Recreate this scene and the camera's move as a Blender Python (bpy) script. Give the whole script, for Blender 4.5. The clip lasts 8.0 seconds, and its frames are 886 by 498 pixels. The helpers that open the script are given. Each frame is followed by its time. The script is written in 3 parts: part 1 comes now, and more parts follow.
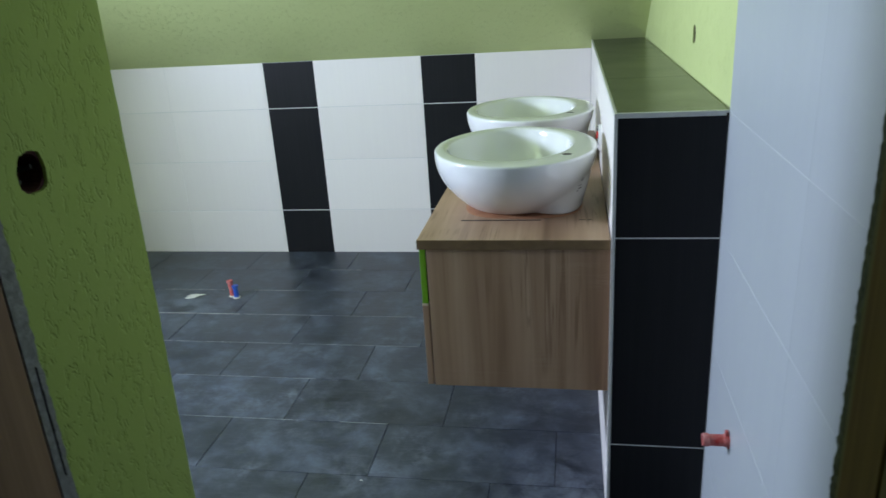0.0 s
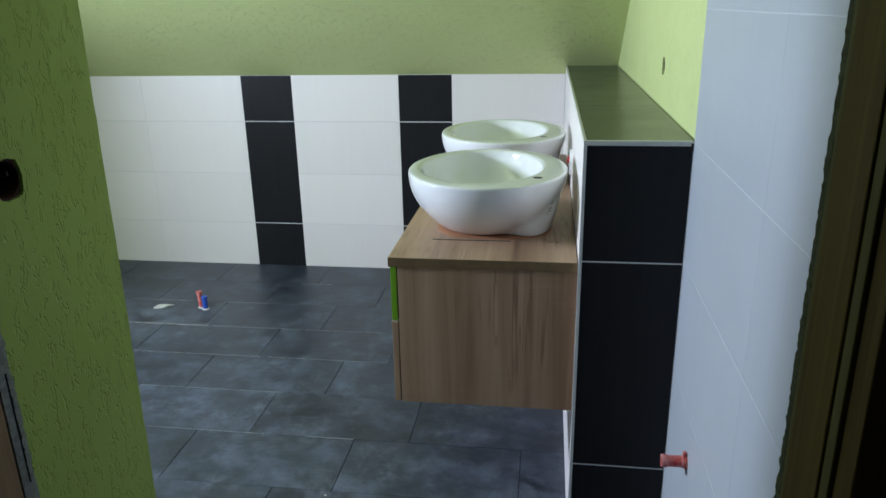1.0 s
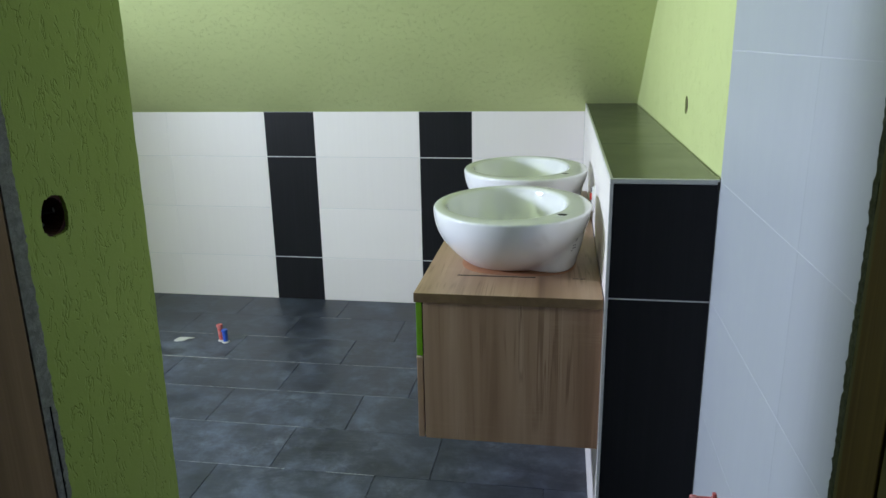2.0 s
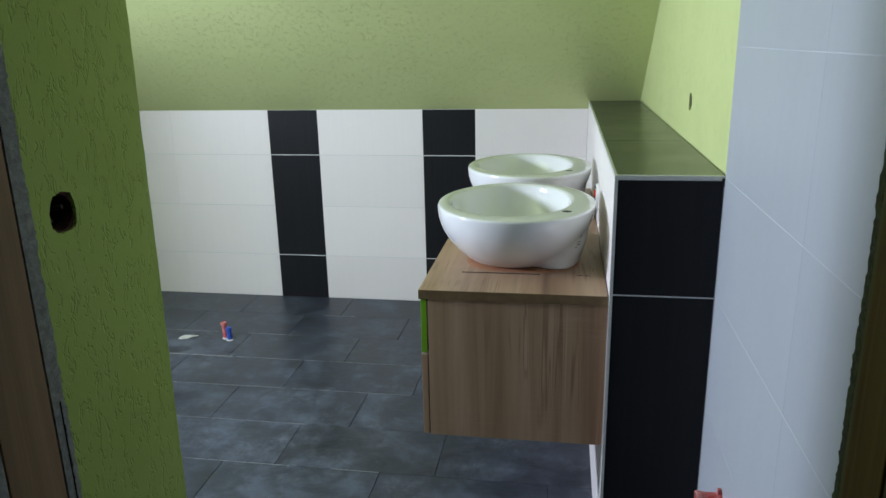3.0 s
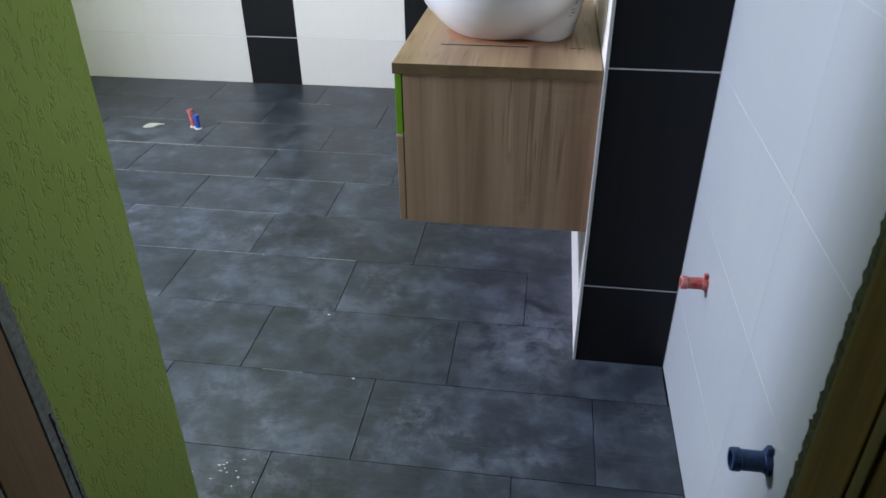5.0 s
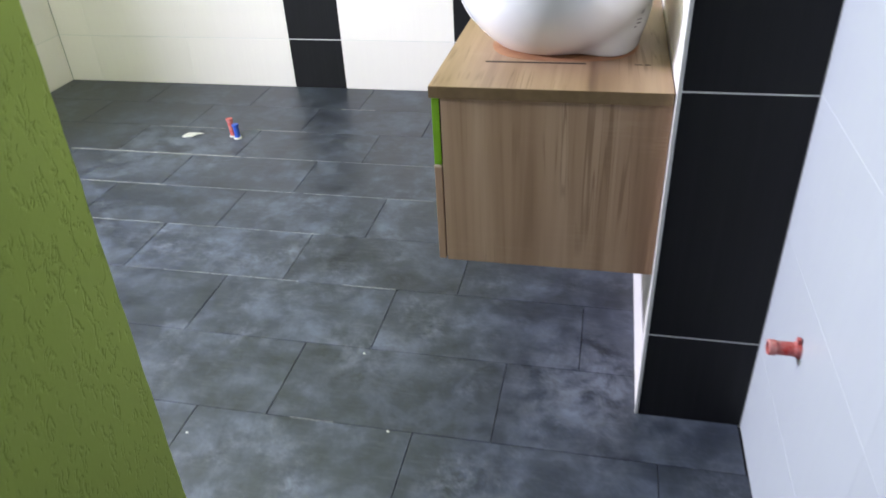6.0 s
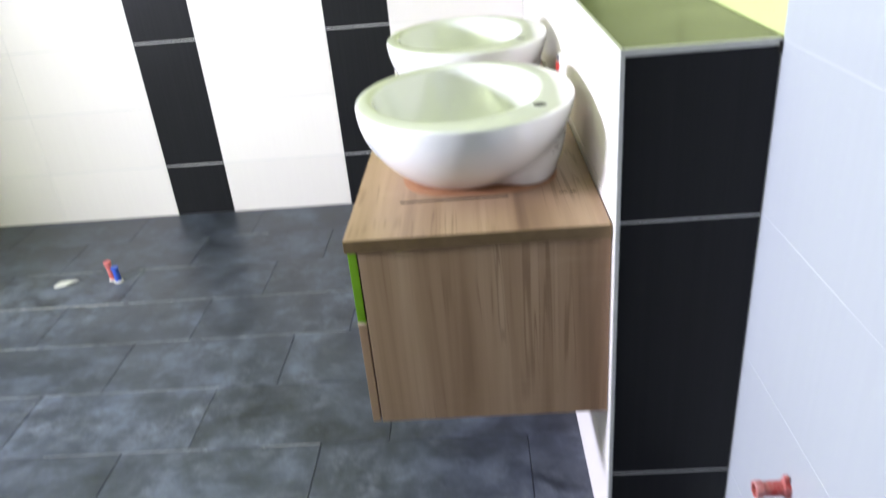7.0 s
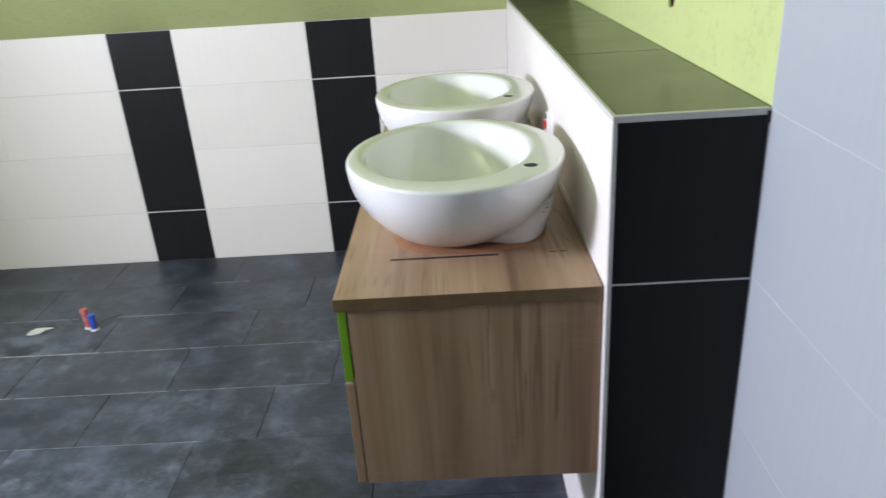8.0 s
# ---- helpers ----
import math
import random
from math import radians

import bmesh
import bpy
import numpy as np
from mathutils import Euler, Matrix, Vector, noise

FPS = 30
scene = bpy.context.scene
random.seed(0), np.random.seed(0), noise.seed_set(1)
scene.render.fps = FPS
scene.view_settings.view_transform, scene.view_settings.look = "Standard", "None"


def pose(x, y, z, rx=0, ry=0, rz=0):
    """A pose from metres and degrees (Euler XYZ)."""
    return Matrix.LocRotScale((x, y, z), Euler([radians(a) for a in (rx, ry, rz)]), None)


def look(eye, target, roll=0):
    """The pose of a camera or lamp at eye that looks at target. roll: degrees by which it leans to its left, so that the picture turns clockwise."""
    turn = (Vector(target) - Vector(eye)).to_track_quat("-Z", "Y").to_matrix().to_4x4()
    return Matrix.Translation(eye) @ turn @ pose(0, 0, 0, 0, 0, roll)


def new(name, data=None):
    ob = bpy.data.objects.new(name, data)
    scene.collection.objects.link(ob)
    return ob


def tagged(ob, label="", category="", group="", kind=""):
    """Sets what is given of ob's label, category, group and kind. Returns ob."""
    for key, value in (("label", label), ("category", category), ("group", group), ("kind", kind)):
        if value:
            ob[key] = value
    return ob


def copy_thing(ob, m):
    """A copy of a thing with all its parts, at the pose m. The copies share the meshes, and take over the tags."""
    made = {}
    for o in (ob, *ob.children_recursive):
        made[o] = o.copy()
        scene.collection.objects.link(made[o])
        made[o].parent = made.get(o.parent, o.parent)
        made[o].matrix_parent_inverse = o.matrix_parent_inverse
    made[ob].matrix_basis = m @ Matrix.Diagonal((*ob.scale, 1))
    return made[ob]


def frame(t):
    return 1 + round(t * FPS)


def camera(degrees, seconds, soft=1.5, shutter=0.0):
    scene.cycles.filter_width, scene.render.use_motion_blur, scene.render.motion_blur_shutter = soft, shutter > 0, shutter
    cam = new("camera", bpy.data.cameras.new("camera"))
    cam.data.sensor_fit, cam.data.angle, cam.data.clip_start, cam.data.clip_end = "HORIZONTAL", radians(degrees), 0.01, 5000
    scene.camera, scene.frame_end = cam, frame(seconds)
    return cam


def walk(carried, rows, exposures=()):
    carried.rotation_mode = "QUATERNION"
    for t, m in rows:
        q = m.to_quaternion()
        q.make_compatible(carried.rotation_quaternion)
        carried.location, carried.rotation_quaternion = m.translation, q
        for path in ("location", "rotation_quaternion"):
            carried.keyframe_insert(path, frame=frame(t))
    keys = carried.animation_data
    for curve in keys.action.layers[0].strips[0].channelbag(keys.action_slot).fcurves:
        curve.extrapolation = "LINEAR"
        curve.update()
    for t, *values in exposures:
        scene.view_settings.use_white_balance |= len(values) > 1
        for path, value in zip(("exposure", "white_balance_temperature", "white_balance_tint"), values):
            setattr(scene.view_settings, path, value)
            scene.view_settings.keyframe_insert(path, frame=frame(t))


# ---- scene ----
cam = camera(62.6, 8.0, shutter=0.55)
PATH = [
    (0, (0.044, 0.13, 1.478), (-0.304, 1.978, 0.796), -3.6),
    (0.2, (0.056, 0.13, 1.474), (-0.267, 1.983, 0.794), -2.4),
    (0.5, (0.055, 0.109, 1.482), (-0.227, 1.968, 0.8), -1.7),
    (1, (0.053, 0.102, 1.492), (-0.221, 1.977, 0.851), -1.1),
    (1.5, (0.048, 0.111, 1.492), (-0.215, 2.001, 0.892), -1.5),
    (2, (0.021, 0.087, 1.501), (-0.291, 1.984, 0.95), -1.0),
    (3.5, (0.016, 0.081, 1.492), (-0.303, 1.973, 0.926), -1.2),
    (4, (0.016, 0.105, 1.462), (-0.288, 1.954, 0.762), -1.4),
    (4.2, (0.019, 0.128, 1.44), (-0.272, 1.921, 0.601), -1.5),
    (4.5, (0.012, 0.153, 1.411), (-0.243, 1.863, 0.406), -0.5),
    (4.7, (0.014, 0.174, 1.4), (-0.23, 1.869, 0.367), -0.3),
    (5.8, (-0.002, 0.397, 1.388), (-0.347, 2.034, 0.291), -2.5),
    (6, (0.001, 0.47, 1.387), (-0.396, 2.106, 0.307), -3.1),
    (6.3, (-0.002, 0.547, 1.394), (-0.448, 2.168, 0.31), -4.8),
    (6.5, (-0.013, 0.588, 1.4), (-0.359, 2.229, 0.311), -3.9),
    (6.8, (-0.061, 0.66, 1.422), (-0.22, 2.386, 0.424), -3.1),
    (7, (-0.094, 0.685, 1.441), (-0.21, 2.463, 0.534), -5.3),
    (7.2, (-0.111, 0.692, 1.455), (-0.199, 2.513, 0.634), -3.8),
    (7.5, (-0.114, 0.696, 1.464), (-0.113, 2.542, 0.695), -2.9),
    (7.7, (-0.109, 0.706, 1.458), (-0.1, 2.539, 0.66), -3.1),
    (8, (-0.118, 0.703, 1.467), (-0.166, 2.534, 0.663), -3.7),
]
EXPOSURES = [(0.0, -0.02, 5940, 17), (2.2, -0.04, 6200, 19), (3.5, -0.1, 6250, 20), (4.0, -0.1, 6300, 21), (4.7, 0.14, 6200, 22), (5.8, 0.83, 6550, 27), (6.5, 1.02, 6600, 27), (7.0, 0.90, 6600, 27), (7.5, 0.60, 6550, 27), (8.0, 0.26, 6600, 26)]
walk(cam, [(t, look(eye, target, roll)) for t, eye, target, roll in PATH], EXPOSURES)
# ---- light: one window with two sashes in the left wall, overcast sky ----
XL, XR, YF = -3.07, 0.398, 4.088        # left wall, right wall and far wall faces
WIN = (1.38, 2.08, 1.16, 2.04)           # window opening: y0, y1, z0, z1
world = bpy.data.worlds.new("world")
scene.world = world
world.use_nodes = True
wn = world.node_tree
sky = wn.nodes.new("ShaderNodeTexSky")
sky.sky_type = "NISHITA"
sky.sun_disc = False
sky.sun_elevation, sky.sun_rotation = radians(38), radians(230)
wn.links.new(sky.outputs[0], wn.nodes["Background"].inputs[0])
wn.nodes["Background"].inputs[1].default_value = 0.1
MULLION = (WIN[0] + WIN[1]) / 2
for y0_, y1_ in ((WIN[0] + 0.03, MULLION - 0.04), (MULLION + 0.04, WIN[1] - 0.03)):
    lamp = bpy.data.lights.new("window_light", "AREA")
    lamp.shape, lamp.size, lamp.size_y = "RECTANGLE", WIN[3] - WIN[2] - 0.06, y1_ - y0_
    lamp.energy, lamp.color = 91, (0.76, 0.865, 1.0)
    lamp_ob = new("window_light", lamp)
    at_ = Vector((XL - 0.155, (y0_ + y1_) / 2, (WIN[2] + WIN[3]) / 2))
    lamp_ob.matrix_world = look(at_, at_ + Vector((1, 0, 0)))


# ---- materials ----
def material(name, base, rough, metal=0.0, coat=0.0):
    m = bpy.data.materials.new(name)
    m.use_nodes = True
    b = m.node_tree.nodes["Principled BSDF"]
    b.inputs["Base Color"].default_value = (*base, 1)
    b.inputs["Roughness"].default_value = rough
    b.inputs["Metallic"].default_value = metal
    b.inputs["Coat Weight"].default_value = coat
    b.inputs["Coat Roughness"].default_value = 0.04
    return m


class Graph:
    """Short hand for building a node tree."""

    def __init__(self, m):
        self.t = m.node_tree
        self.b = self.t.nodes["Principled BSDF"]
        self.coord = self.t.nodes.new("ShaderNodeTexCoord").outputs["Object"]
        self.info = self.t.nodes.new("ShaderNodeObjectInfo")

    def link(self, a, b):
        self.t.links.new(a, b)

    def mapped(self, scale, jitter=False):
        n = self.t.nodes.new("ShaderNodeMapping")
        n.inputs["Scale"].default_value = scale
        self.link(self.coord, n.inputs["Vector"])
        if jitter:
            c = self.t.nodes.new("ShaderNodeCombineXYZ")
            k = self.math("MULTIPLY", self.info.outputs["Random"], 37.0)
            for s in range(3):
                self.link(k, c.inputs[s])
            self.link(c.outputs[0], n.inputs["Location"])
        return n.outputs[0]

    def noise(self, vec, scale, detail=4.0, rough=0.55, distortion=0.0):
        n = self.t.nodes.new("ShaderNodeTexNoise")
        n.inputs["Scale"].default_value = scale
        n.inputs["Detail"].default_value = detail
        n.inputs["Roughness"].default_value = rough
        n.inputs["Distortion"].default_value = distortion
        self.link(vec, n.inputs["Vector"])
        return n.outputs["Fac"]

    def math(self, op, a, b=0.0, clamp=False):
        n = self.t.nodes.new("ShaderNodeMath")
        n.operation, n.use_clamp = op, clamp
        for s, v in zip(n.inputs, (a, b)):
            if isinstance(v, (int, float)):
                s.default_value = v
            else:
                self.link(v, s)
        return n.outputs[0]

    def span(self, v, a0, a1, b0=0.0, b1=1.0):
        n = self.t.nodes.new("ShaderNodeMapRange")
        for s, x in zip(n.inputs[1:5], (a0, a1, b0, b1)):
            s.default_value = x
        self.link(v, n.inputs[0])
        return n.outputs[0]

    def ramp(self, v, *stops):
        n = self.t.nodes.new("ShaderNodeValToRGB")
        e = n.color_ramp.elements
        while len(e) < len(stops):
            e.new(0.5)
        for s, (p, c) in zip(e, stops):
            s.position, s.color = p, (*c, 1)
        self.link(v, n.inputs[0])
        return n.outputs[0]

    def mix(self, f, a, b, mode="MIX"):
        n = self.t.nodes.new("ShaderNodeMix")
        n.data_type, n.blend_type = "RGBA", mode
        for s, v in ((n.inputs[0], f), (n.inputs[6], a), (n.inputs[7], b)):
            if isinstance(v, (int, float)):
                s.default_value = v
            elif isinstance(v, tuple):
                s.default_value = (*v, 1)
            else:
                self.link(v, s)
        return n.outputs[2]

    def bump(self, h, strength, distance, before=None):
        n = self.t.nodes.new("ShaderNodeBump")
        n.inputs["Strength"].default_value = strength
        n.inputs["Distance"].default_value = distance
        self.link(h, n.inputs["Height"])
        if before is not None:
            self.link(before, n.inputs["Normal"])
        return n.outputs[0]

    def done(self, color=None, rough=None, normal=None):
        for v, s in ((color, "Base Color"), (rough, "Roughness"), (normal, "Normal")):
            if v is not None:
                self.link(v, self.b.inputs[s])


def floor_tile_mat():
    """Anthracite slate-look porcelain with cement dust left on it."""
    m = material("slate_tile", (0.05, 0.055, 0.062), 0.4)
    g = Graph(m)
    own = g.mapped((1, 1, 1), jitter=True)
    world_vec = g.t.nodes.new("ShaderNodeNewGeometry").outputs["Position"]
    cloud = g.noise(own, 6.2, 8, 0.66, 0.2)
    fine = g.noise(own, 38, 5, 0.7)
    grain = g.noise(g.mapped((6, 40, 6), True), 2.0, 5, 0.6, 0.4)
    c = g.ramp(cloud, (0.32, (0.013, 0.017, 0.026)), (0.50, (0.033, 0.041, 0.060)), (0.70, (0.086, 0.105, 0.150)))
    c = g.mix(g.span(grain, 0.52, 0.75, 0, 0.28), c, (0.10, 0.110, 0.135))
    c = g.mix(g.span(fine, 0.35, 0.7, 0, 0.3), c, (0.03, 0.033, 0.038))
    dust = g.math("MULTIPLY", g.span(g.noise(world_vec, 2.6, 5, 0.65, 0.3), 0.47, 0.66), g.span(g.noise(world_vec, 17, 6, 0.75, 0.2), 0.46, 0.66))
    for centre, r_in, r_out in (((-1.95, 3.33, 0), 0.12, 0.55), ((0.02, 1.95, 0), 0.05, 0.32), ((-0.62, 2.0, 0), 0.02, 0.2)):
        d = g.t.nodes.new("ShaderNodeVectorMath")
        d.operation = "DISTANCE"
        g.link(world_vec, d.inputs[0])
        d.inputs[1].default_value = centre
        smear = g.math("MULTIPLY", g.span(d.outputs["Value"], r_in, r_out, 0.9, 0), g.span(g.noise(world_vec, 11, 6, 0.7, 0.4), 0.42, 0.62))
        dust = g.math("MAXIMUM", dust, smear)
    c = g.mix(g.math("MULTIPLY", dust, 0.44), c, (0.23, 0.26, 0.325))
    tone = g.span(g.info.outputs["Random"], 0, 1, 0.88, 1.12)
    c = g.mix(1.0, c, tone, "MULTIPLY")
    r = g.math("ADD", g.span(cloud, 0.3, 0.7, 0.37, 0.50), g.math("MULTIPLY", dust, 0.25))
    n = g.bump(fine, 0.12, 0.002, g.bump(cloud, 0.25, 0.004))
    g.done(c, r, n)
    return m


def wall_tile_mat(name, lo, hi, rough):
    """Glazed wall tile with faint brushed lines."""
    m = material(name, hi, rough)
    g = Graph(m)
    lines = g.noise(g.mapped((90, 90, 1.5), True), 1.0, 4, 0.6)
    blotch = g.noise(g.mapped((1, 1, 1), True), 5, 3)
    c = g.mix(g.span(lines, 0.35, 0.65), lo, hi)
    tone = g.span(g.info.outputs["Random"], 0, 1, 0.965, 1.02)
    c = g.mix(1.0, c, tone, "MULTIPLY")
    r = g.span(blotch, 0.3, 0.7, rough - 0.03, rough + 0.04)
    g.done(c, r, g.bump(lines, 0.008, 0.0006))
    return m


def plaster_mat(name, base, dense, scale, groove_shade, relief):
    """Painted scratch plaster: short, worm-like, mostly upright grooves, over a grain of sand."""
    m = material(name, base, 0.75)
    g = Graph(m)
    worm = g.noise(g.mapped((scale * 1.3, scale * 1.3, scale * 0.5)), 1.0, 1.5, 0.5, 0.9)
    groove = g.span(g.math("ABSOLUTE", g.math("SUBTRACT", worm, 0.5)), 0.008, 0.066, 1, 0)
    where = g.span(g.noise(g.mapped((scale * 0.8, scale * 0.8, scale * 0.4)), 1.0, 2, 0.5), dense, dense + 0.06)
    groove = g.math("MULTIPLY", groove, where)
    sand = g.noise(g.mapped((1, 1, 1)), 380, 3, 0.6)
    lump = g.noise(g.mapped((1, 1, 1)), 70, 4, 0.6)
    patch = g.noise(g.mapped((1, 1, 1)), 2.6, 4, 0.6)
    dark = tuple(v * 0.9 for v in base)
    c = g.mix(g.span(patch, 0.35, 0.7, 0, 0.5), base, dark)
    # Grooves are darkened in the colour too, as the shade lying in them.
    c = g.mix(g.math("MULTIPLY", groove, groove_shade), c, tuple(v * 0.5 for v in base))
    h = g.math("SUBTRACT", g.math("ADD", g.math("MULTIPLY", sand, 0.12), g.math("MULTIPLY", lump, 0.25)), groove)
    g.done(c, g.span(patch, 0.3, 0.7, 0.62, 0.8), g.bump(h, relief, 0.003))
    return m


def oak_mat(name, along):
    """Light rough-sawn oak decor, grain along one axis."""
    m = material(name, (0.30, 0.21, 0.135), 0.5)
    g = Graph(m)
    big, thin, ticks = [17, 17, 17], [130, 130, 130], [26, 26, 26]
    big[along], thin[along] = 0.55, 2.2
    across = 0 if along != 0 else 1
    ticks[along], ticks[across] = 170, 12
    band = g.noise(g.mapped(tuple(big)), 1.0, 3, 0.5, 0.6)
    pore = g.noise(g.mapped(tuple(thin)), 1.0, 4, 0.65)
    saw = g.noise(g.mapped(tuple(ticks)), 1.0, 2, 0.5)
    where = g.span(g.noise(g.mapped((5, 5, 5)), 1.0, 2), 0.55, 0.68)
    c = g.ramp(band, (0.28, (0.19, 0.110, 0.064)), (0.41, (0.31, 0.192, 0.116)), (0.56, (0.39, 0.254, 0.161)), (0.74, (0.46, 0.318, 0.212)))
    ring = g.span(g.math("SINE", g.math("MULTIPLY", band, 60.0)), 0.7, 1.0, 0, 0.6)
    heart = g.span(g.noise(g.mapped((6, 6, 2.5)), 1.0, 2), 0.5, 0.64)
    c = g.mix(g.math("MULTIPLY", ring, heart), c, (0.17, 0.094, 0.05))
    c = g.mix(g.span(pore, 0.5, 0.8, 0, 0.34), c, (0.22, 0.13, 0.073))
    c = g.mix(g.math("MULTIPLY", where, g.span(saw, 0.5, 0.62, 0, 0.12)), c, (0.5, 0.37, 0.25))
    g.done(c, g.span(band, 0.3, 0.7, 0.40, 0.52), g.bump(pore, 0.12, 0.0008))
    return m


def timber_mat(name, lo, hi):
    """Rough sawn softwood, upright grain with knots."""
    m = material(name, hi, 0.75)
    g = Graph(m)
    band = g.noise(g.mapped((30, 30, 1.2)), 1.0, 5, 0.6, 0.6)
    fibre = g.noise(g.mapped((160, 160, 4)), 1.0, 4, 0.6)
    v = g.t.nodes.new("ShaderNodeTexVoronoi")
    v.inputs["Scale"].default_value = 1.0
    g.link(g.mapped((7, 7, 3.2)), v.inputs["Vector"])
    knot = g.span(v.outputs["Distance"], 0.06, 0.11, 1, 0)
    c = g.mix(g.span(band, 0.35, 0.68), lo, hi)
    c = g.mix(g.span(fibre, 0.5, 0.72, 0, 0.45), c, lo)
    c = g.mix(g.math("MULTIPLY", knot, 0.85), c, (0.03, 0.016, 0.008))
    g.done(c, None, g.bump(fibre, 0.3, 0.001))
    return m


def rough_mat(name, lo, hi, scale, bump=0.6, rough=0.85):
    """Crumbly stuff: mortar, dust, raw brick."""
    m = material(name, hi, rough)
    g = Graph(m)
    a = g.noise(g.mapped((1, 1, 1)), scale, 6, 0.7, 0.3)
    b = g.noise(g.mapped((1, 1, 1)), scale * 0.14, 3)
    c = g.mix(g.span(a, 0.35, 0.65), lo, hi)
    c = g.mix(g.span(b, 0.4, 0.7, 0, 0.4), c, lo)
    g.done(c, None, g.bump(a, bump, 0.003))
    return m


def ceramic_mat():
    m = material("white_ceramic", (0.75, 0.76, 0.765), 0.09, coat=0.6)
    g = Graph(m)
    wave = g.noise(g.mapped((1, 1, 1)), 7, 2)
    g.done(None, g.span(g.noise(g.mapped((1, 1, 1)), 22, 3), 0.3, 0.7, 0.06, 0.13), g.bump(wave, 0.03, 0.01))
    return m


M_FLOOR = floor_tile_mat()
M_WHITE = wall_tile_mat("white_wall_tile", (0.845, 0.800, 0.772), (0.855, 0.811, 0.783), 0.36)
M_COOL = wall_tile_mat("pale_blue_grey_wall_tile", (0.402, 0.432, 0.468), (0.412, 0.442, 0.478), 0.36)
M_DARK = wall_tile_mat("anthracite_wall_tile", (0.0120, 0.0123, 0.0138), (0.0148, 0.0151, 0.0168), 0.40)
# Bluish green in the shelf tile's base imitates the slope's reflection.
M_SHELF_REFLECTION = wall_tile_mat("anthracite_shelf_tile_green_reflection", (0.020, 0.024, 0.025), (0.030, 0.034, 0.035), 0.23)
GREEN = (0.545, 0.62, 0.262)
M_GREEN = plaster_mat("green_plaster", GREEN, 0.56, 75, 0.03, 0.6)
# Same green paint, darkened and more saturated: the reveal's shade sits in this colour.
M_GREEN_ROUGH_SHADED = plaster_mat("green_scratch_plaster_shaded", (0.36, 0.46, 0.095), 0.50, 62, 0.07, 0.65)
M_OAK_Z = oak_mat("oak_upright", 2)
M_OAK_Y = oak_mat("oak_lengthwise", 1)
M_TIMBER = timber_mat("door_post_timber", (0.115, 0.062, 0.010), (0.25, 0.150, 0.034))
M_TIMBER_PALE = timber_mat("door_batten_timber", (0.13, 0.105, 0.040), (0.23, 0.185, 0.080))
M_TIMBER_RED = timber_mat("door_post_timber_brown", (0.23, 0.135, 0.068), (0.33, 0.200, 0.108))
M_MORTAR = rough_mat("grey_mortar", (0.19, 0.19, 0.18), (0.36, 0.36, 0.34), 90)
M_CRUMB = rough_mat("dark_mortar_crumbs", (0.05, 0.055, 0.04), (0.14, 0.15, 0.11), 120)
M_GROUT = rough_mat("light_grout", (0.62, 0.62, 0.61), (0.70, 0.70, 0.69), 220, 0.03)
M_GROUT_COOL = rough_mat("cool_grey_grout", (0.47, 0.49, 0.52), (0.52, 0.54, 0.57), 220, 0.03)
M_BASE = rough_mat("dark_joint", (0.012, 0.012, 0.013), (0.03, 0.03, 0.032), 150, 0.3)
M_DUST = rough_mat("joint_dust", (0.15, 0.155, 0.165), (0.42, 0.425, 0.43), 34, 0.3)
M_PLASTER = rough_mat("corridor_plaster", (0.16, 0.15, 0.14), (0.24, 0.23, 0.21), 30, 0.3)
M_RAW = rough_mat("raw_grey_plaster", (0.34, 0.34, 0.33), (0.44, 0.44, 0.43), 30, 0.3)
M_BRICK = rough_mat("raw_brick_dust", (0.035, 0.009, 0.006), (0.085, 0.022, 0.014), 70)
M_TRIM = rough_mat("trim_profile", (0.52, 0.52, 0.50), (0.60, 0.60, 0.58), 60, 0.05, 0.35)
M_CERAMIC = ceramic_mat()
M_LIME = rough_mat("lime_gloss_front", (0.16, 0.36, 0.02), (0.19, 0.42, 0.03), 8, 0.02, 0.2)
M_EDGE = rough_mat("pale_edge_band", (0.42, 0.33, 0.23), (0.52, 0.42, 0.30), 60, 0.1, 0.5)
M_OAK_DARK = rough_mat("dark_oak_edge", (0.15, 0.095, 0.045), (0.20, 0.128, 0.064), 26, 0.1, 0.5)
M_GAP = rough_mat("dark_gap", (0.015, 0.013, 0.011), (0.03, 0.026, 0.022), 60, 0.1)
M_RED = rough_mat("red_plastic", (0.50, 0.025, 0.018), (0.62, 0.06, 0.045), 60, 0.1, 0.45)
M_RED_DUSTY = rough_mat("red_plastic_with_plaster", (0.50, 0.025, 0.018), (0.62, 0.30, 0.28), 45, 0.4, 0.6)
M_BLUE = rough_mat("blue_plastic", (0.006, 0.030, 0.125), (0.040, 0.085, 0.230), 60, 0.2, 0.45)
M_BLUE_BRIGHT = rough_mat("bright_blue_plastic", (0.02, 0.07, 0.42), (0.04, 0.12, 0.52), 60, 0.1, 0.45)
M_PAPER = rough_mat("white_plaster_crumb", (0.50, 0.50, 0.47), (0.66, 0.66, 0.62), 60, 0.6)
M_PENCIL = rough_mat("black_marker", (0.004, 0.004, 0.004), (0.012, 0.009, 0.008), 90, 0.0, 0.6)
M_TEMPLATE = rough_mat("orange_brown_paper", (0.36, 0.16, 0.075), (0.44, 0.22, 0.115), 14, 0.05, 0.6)
M_GREYMARK = rough_mat("grey_print", (0.10, 0.10, 0.11), (0.16, 0.16, 0.17), 90, 0.0, 0.5)
# Near-black colour that stands in for the shade inside the tap hole.
M_HOLE_SHADE = rough_mat("bore_shade", (0.02, 0.018, 0.016), (0.05, 0.045, 0.04), 60, 0.1)
